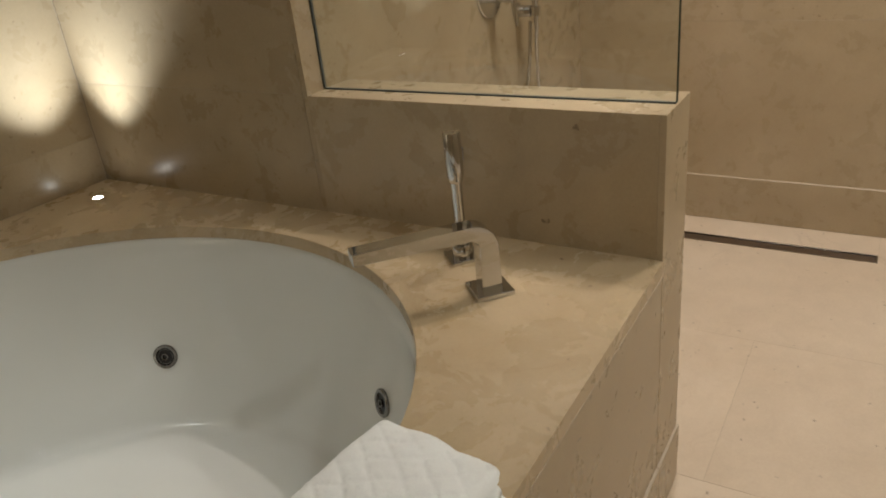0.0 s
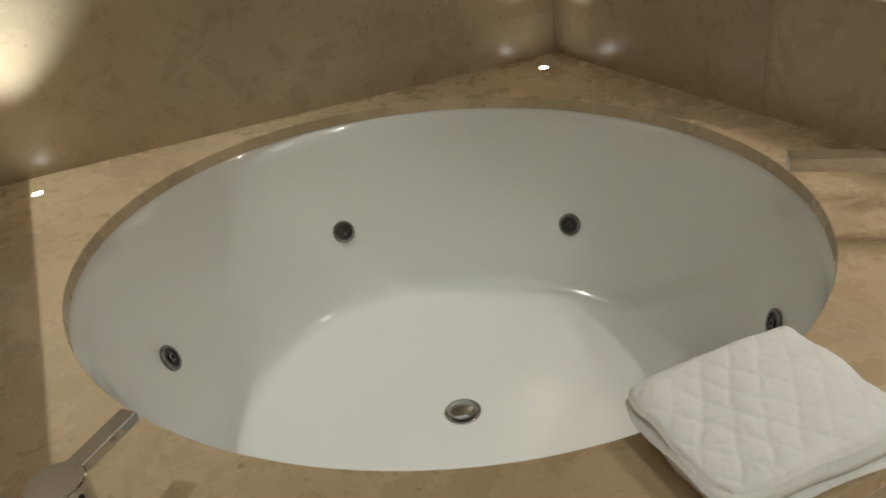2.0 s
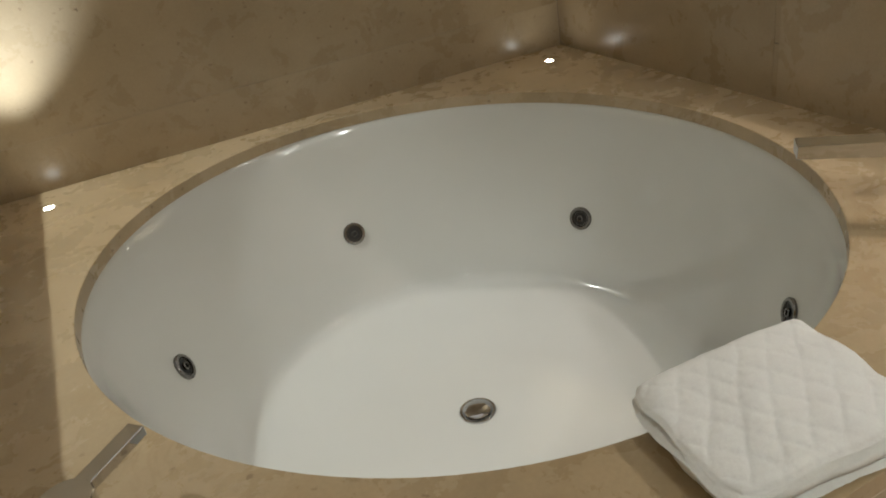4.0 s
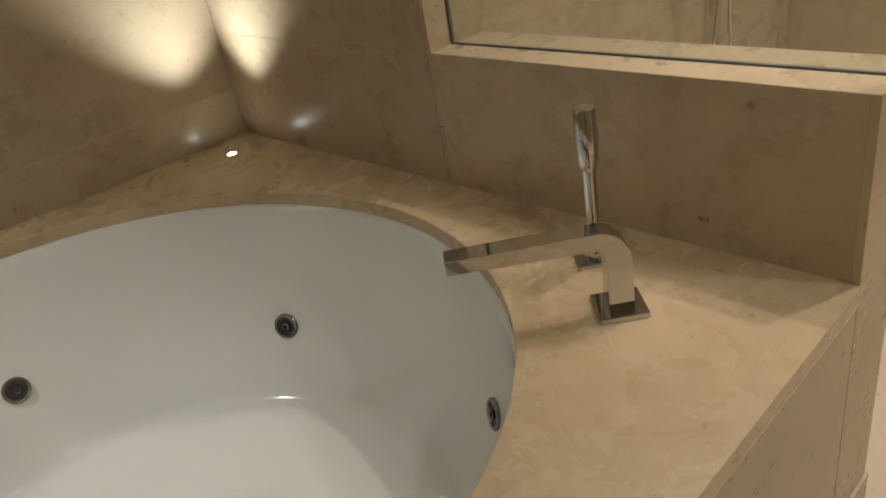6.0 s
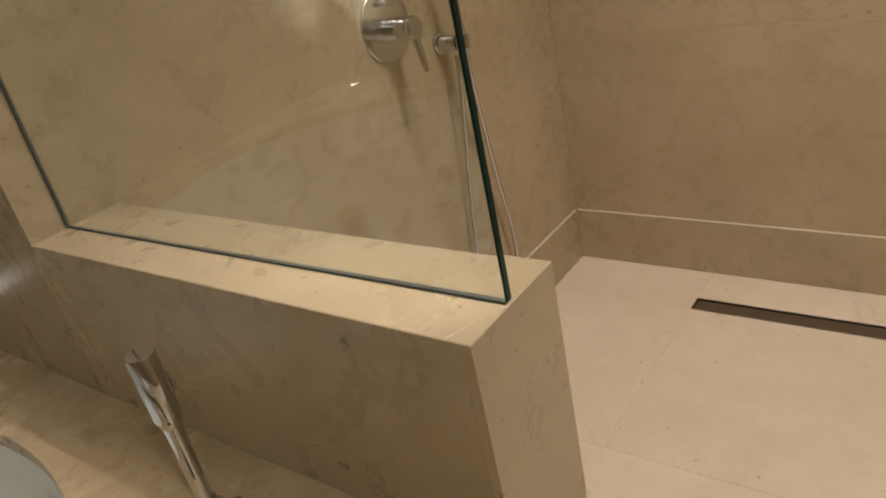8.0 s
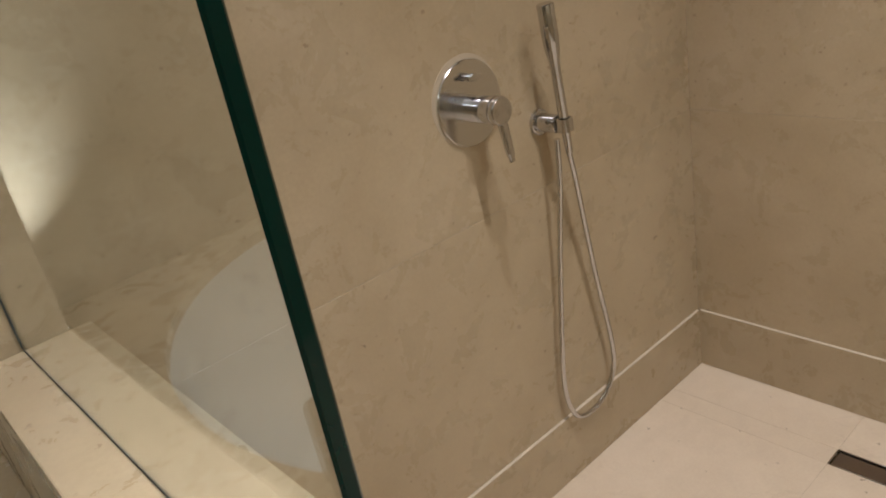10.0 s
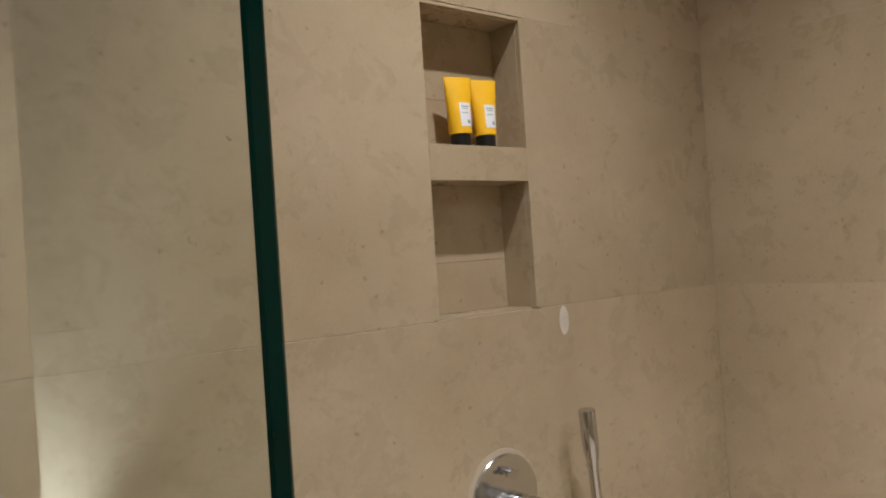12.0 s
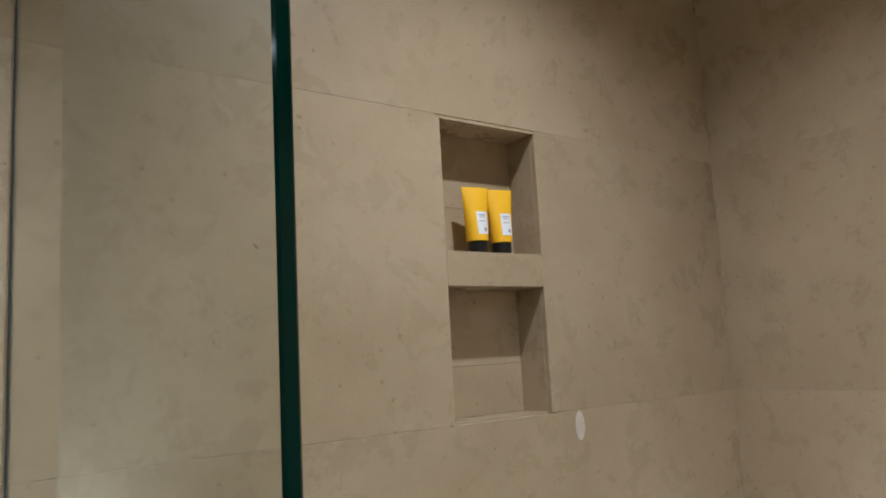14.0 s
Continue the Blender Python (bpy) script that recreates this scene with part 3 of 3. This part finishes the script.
for dx, dy, *_ in DOWNLIGHTS:
    cl = thing("ceiling_downlight", dx, dy, CEIL, "small round recessed ceiling spotlight, lit", "light", group="ceiling spotlights")
    part("trim_ring", lathe([(0.045, 0.0), (0.045, -0.004), (0.042, -0.005), (0.033, -0.002), (0.033, 0.0)], 32), CHROME, cl, "", True)
    part("lens", lathe([(0.033, -0.001), (0.0, -0.001)], 28), LENS, cl, "glowing lens")


# ---- towels on the deck ----
def pad_mesh(w, d, z0, z1, quilt, seed, wave=0.006):
    """One soft folded layer: rounded edges, gentle waves, the top one quilted in diamonds."""
    bm, grids = bmesh.new(), []
    at = lambda x, y, z: noise.noise(Vector((x * 1.6 + seed, y * 1.6, z)))
    nx, ny = 72, 60
    for s in (0, 1):
        g = []
        for j in range(ny + 1):
            row = []
            for i in range(nx + 1):
                u, v = i / nx * 2 - 1, j / ny * 2 - 1
                e = max(abs(u), abs(v)) ** 9
                x, y = u * w / 2, v * d / 2
                r = 1 - 0.085 * (u * u * v * v) ** 2 + 0.035 * at(u * 1.5, v * 1.5, seed)
                half_h = (z1 - z0) / 2 * max(0.0, 1 - e) ** 0.5
                z = (z0 + z1) / 2 + (half_h if s else -half_h)
                if s and quilt:
                    p = 0.042
                    x2, y2 = x + 0.006 * at(u * 1.3, v * 1.3, 9.0), y + 0.006 * at(u * 1.3, v * 1.3, 12.0)
                    a = abs(((x2 + y2 * 0.75) / p) % 1 - 0.5) * 2
                    b = abs(((x2 - y2 * 0.75) / p) % 1 - 0.5) * 2
                    groove = max(max(0, 1 - (1 - a) / 0.09), max(0, 1 - (1 - b) / 0.09))
                    z += (-0.0036 * groove ** 1.2 + 0.0020 * (1 - a * a) * (1 - b * b)) * (1 - e)
                z += wave * at(u, v, 2.0 + seed) + 0.0012 * noise.noise(Vector((x * 170, y * 170, z * 170)))
                row.append(bm.verts.new((x * r, y * r, z)))
            g.append(row)
        grids.append(g)
    for g in grids:
        for j in range(ny):
            for i in range(nx):
                bm.faces.new((g[j][i], g[j][i + 1], g[j + 1][i + 1], g[j + 1][i]))
    b, t = grids
    ring = [(0, i) for i in range(nx)] + [(j, nx) for j in range(ny)] + [(ny, i) for i in range(nx, 0, -1)] + [(j, 0) for j in range(ny, 0, -1)]
    for (j0, i0), (j1, i1) in zip(ring, ring[1:] + ring[:1]):
        bm.faces.new((b[j0][i0], b[j1][i1], t[j1][i1], t[j0][i0]))
    return bm


towel = thing("bath_mat", -0.792, -1.523, DECK + 0.007, "thick white quilted terry bath mat, folded, on the deck edge", "towel", rz=-6)
top = part("top_fold", pad_mesh(0.256, 0.198, 0.029, 0.048, True, 1.7, 0.006), TOWEL, towel, "", True)
top.matrix_local = pose(0.006, 0.0, 0.0, 1.5, -1.2, 0)
middle = part("middle_fold", pad_mesh(0.262, 0.196, 0.015, 0.034, True, 2.6, 0.007), TOWEL, towel, "", True)
middle.matrix_local = pose(0.003, -0.002, 0.0, 0, 0, 1.5)
lower = part("lower_fold", pad_mesh(0.256, 0.196, 0.0, 0.020, True, 1.2, 0.003), TOWEL, towel, "", True)
lower.matrix_local = pose(0.007, -0.003, 0.0, 0, 0, -1.5)
flat = part("folded_towel", pad_mesh(0.232, 0.165, 0.0, 0.008, False, 4.1, 0.001), TOWEL, None, "", True)
flat.matrix_world = pose(-0.776, -1.547, DECK + 0.0005, 0, 0, -9)
tagged(flat, "thin white flat folded towel lying under the bath mat", "towel")

# ---- shower fittings ----
mx = thing("shower_mixer", 0.918, SHOWER_Y, 1.030, "round chrome concealed shower mixer with lever on the stone wall", "shower mixer")
out = Matrix.Rotation(radians(90), 4, "X")
part("plate", lathe([(0.0, -0.001), (0.084, -0.001), (0.084, 0.004), (0.082, 0.0065), (0.0, 0.008)], 64, out), SATIN, mx, "", True)
part("body", lathe([(0.026, 0.006), (0.026, 0.034), (0.025, 0.0345), (0.025, 0.036), (0.026, 0.0365), (0.026, 0.070), (0.025, 0.072), (0.0, 0.072)], 44, Matrix.Translation((0, 0, -0.010)) @ out), CHROME, mx, "", True)


def lever_mesh():
    """A round knob that runs down into a slim lever with a rounded tip."""
    bm = lathe([(0.0, 0.0), (0.0265, 0.0), (0.0275, 0.002), (0.0275, 0.013), (0.025, 0.0165), (0.0, 0.0175)], 40, out)
    rings = []
    for k in range(13):
        f = k / 12
        w, d = 0.0115 - 0.003 * f, 0.0062 - 0.0012 * f
        if f > 0.9:
            w, d = w * 0.8, d * 0.75
        zz, yy = -0.012 - 0.088 * f, -0.0085 - 0.010 * f
        rings.append([bm.verts.new((w * math.cos(a) * (1 + 0.12 * abs(math.sin(2 * a))), yy + d * math.sin(a) * (1 + 0.12 * abs(math.sin(2 * a))), zz)) for a in (2 * math.pi * i / 20 for i in range(20))])
    for p, q in zip(rings, rings[1:]):
        for i in range(20):
            bm.faces.new((p[i], p[(i + 1) % 20], q[(i + 1) % 20], q[i]))
    bm.faces.new(rings[0])
    bm.faces.new(rings[-1])
    return bm


lev = part("lever", lever_mesh(), CHROME, mx, "", True)
lev.matrix_local = Matrix.Translation((0, -0.072, -0.010)) @ Matrix.Rotation(radians(-3), 4, "Y")
part("sealant", lathe([(0.0, -0.0004), (0.0895, -0.0004), (0.0885, 0.0006), (0.0, 0.0006)], 48, Matrix.Translation((-0.004, 0, 0.005)) @ out), SEALANT, mx, "pale silicone smear round the plate", True)
dv = part("diverter", lathe([(0.006, 0.006), (0.006, 0.020), (0.0085, 0.021), (0.0085, 0.027), (0.0, 0.028)], 24, Matrix.Translation((0.002, 0, 0.05)) @ out), CHROME, mx, "", True)
part("diverter_wing", box(-0.016, 0.02, -0.028, -0.022, 0.046, 0.054, 0.0015), CHROME, dv)

hs = thing("shower_handset", 1.105, SHOWER_Y, 0.935, "chrome stick shower handset in wall bracket with metal hose", "shower handset")
br = part("bracket", lathe([(0.0, 0.0), (0.0275, 0.0), (0.0275, 0.008), (0.026, 0.0095), (0.020, 0.010), (0.019, 0.055), (0.0175, 0.057), (0.0, 0.058)], 40, out), CHROME, hs, "", True)
part("clip", lathe([(0.0125, -0.014), (0.0175, -0.014), (0.0175, 0.014), (0.0125, 0.014)], 28, Matrix.Translation((0, -0.072, 0))), CHROME, br, "", True)
hm = Matrix.Translation((0, -0.072, 0)) @ Matrix.Rotation(radians(1), 4, "X") @ Matrix.Rotation(radians(-5.5), 4, "Y")
part("wand", lathe([(0.0, -0.062), (0.0075, -0.062), (0.0085, -0.03), (0.0105, 0.0), (0.0105, 0.12), (0.012, 0.14)], 32, hm), CHROME, hs, "", True)
part("spray_head", lathe([(0.012, 0.139), (0.0155, 0.16), (0.0168, 0.185), (0.0168, 0.244), (0.0155, 0.246), (0.0, 0.246)], 32, hm), CHROME, hs, "", True)
HOSE = [(1.096, -0.880, 0.905), (1.094, -0.875, 0.80), (1.082, -0.855, 0.58), (1.056, -0.850, 0.32), (1.072, -0.851, 0.215), (1.112, -0.853, 0.178),
        (1.180, -0.853, 0.182), (1.232, -0.855, 0.235), (1.236, -0.858, 0.33), (1.195, -0.862, 0.547), (1.15, -0.875, 0.776), (1.112, -0.895, 0.875)]
part("hose", sweep([(x - 1.105, y - SHOWER_Y, z - 0.935) for x, y, z in HOSE], 0.0062), CHROME, hs, "shiny metal shower hose", True)

# ---- linear drain ----
ch = thing("linear_drain", 0.5 * (CH[0] + CH[1]), 0.5 * (CH[2] + CH[3]), 0.0, "narrow brushed steel linear drain in the shower floor", "drain", "structure")
hx, hy = (CH[1] - CH[0]) / 2 - 0.001, (CH[3] - CH[2]) / 2 - 0.001
for sx in (-1, 1):
    part("frame_rail", box(sx * hx - 0.0018, sx * hx + 0.0018, -hy, hy, -0.011, 0.0012, 0.0005, 1), CHROME, ch)
for sy in (-1, 1):
    part("frame_end", box(-hx + 0.002, hx - 0.002, sy * hy - 0.0018, sy * hy + 0.0018, -0.011, 0.0012, 0.0005, 1), CHROME, ch)
part("cover", box(-hx + 0.006, hx - 0.006, -hy + 0.006, hy - 0.006, -0.011, -0.0025, 0.001), COVER, ch)


# ---- toiletry tubes ----
def tube(x, y, z, rz):
    """A squeeze tube on its cap: round at the shoulder, pressed flat at the crimped top."""
    t = thing("toiletry_tube", x, y, z, "yellow squeeze tube with white label and black cap in the niche", "toiletry tube", group="tubes in the niche", rz=rz)
    part("cap", lathe([(0.0, 0.0), (0.0195, 0.0), (0.020, 0.002), (0.020, 0.023), (0.0185, 0.0245), (0.0, 0.0245)], 36), BLACK, t, "black screw cap", True)
    bm, rings, n = bmesh.new(), [], 40
    for k in range(15):
        f = k / 14
        zz = 0.0248 + 0.112 * f
        a = 0.0225 + 0.0075 * f
        b = 0.0215 * (1 - f) ** 0.8 + 0.0012
        rings.append([bm.verts.new((a * math.cos(2 * math.pi * i / n), b * math.sin(2 * math.pi * i / n), zz)) for i in range(n)])
    for p, q in zip(rings, rings[1:]):
        for i in range(n):
            bm.faces.new((p[i], p[(i + 1) % n], q[(i + 1) % n], q[i]))
    bm.faces.new(rings[0])
    bm.faces.new(rings[-1])
    body = part("body", bm, YELLOW, t, "", True)

    def patch(name, u0, u1, z0, z1, mat, lift, label=""):
        pm, cols = bmesh.new(), []
        for i in range(13):
            u = u0 + (u1 - u0) * i / 12
            col = []
            for k in range(7):
                zz = z0 + (z1 - z0) * k / 6
                f = (zz - 0.0248) / 0.112
                a, b = 0.0225 + 0.0075 * f, 0.0215 * (1 - f) ** 0.8 + 0.0012
                col.append(pm.verts.new((u, -b * math.sqrt(max(0.0, 1 - (u / a) ** 2)) - lift, zz)))
            cols.append(col)
        for p, q in zip(cols, cols[1:]):
            for k in range(6):
                pm.faces.new((p[k], q[k], q[k + 1], p[k + 1]))
        return part(name, pm, mat, body, label, True)

    patch("label", -0.006, 0.0195, 0.038, 0.085, LABEL, 0.0005, "white printed label")
    for z0, z1, u0, u1 in ((0.0765, 0.0785, -0.002, 0.015), (0.0725, 0.074, 0.0, 0.013), (0.064, 0.0655, -0.002, 0.012), (0.044, 0.051, 0.008, 0.0145)):
        patch("print", u0, u1, z0, z1, INK, 0.0009)
    return t


tube(0.890, SHOWER_Y + 0.030, 1.713, -13)
tube(0.955, SHOWER_Y + 0.030, 1.713, -15)

# ---- slabs of walls and floor ----
for parent, x0, x1, y0, y1, z0, z1, mat, kind in TILES:
    g = JOINT
    if kind == "floor_slab":
        bm = box(x0 + g * 0.4, x1 - g * 0.4, y0 + g * 0.4, y1 - g * 0.4, z0, z1, 0.0003, 1)
    else:
        bm = box(x0 + 0.0002, x1 - 0.0002, y0, y1, z0 + g * 0.8, z1 - g * 0.8, 0.0005, 1)
    part(kind, bm, mat, parent)
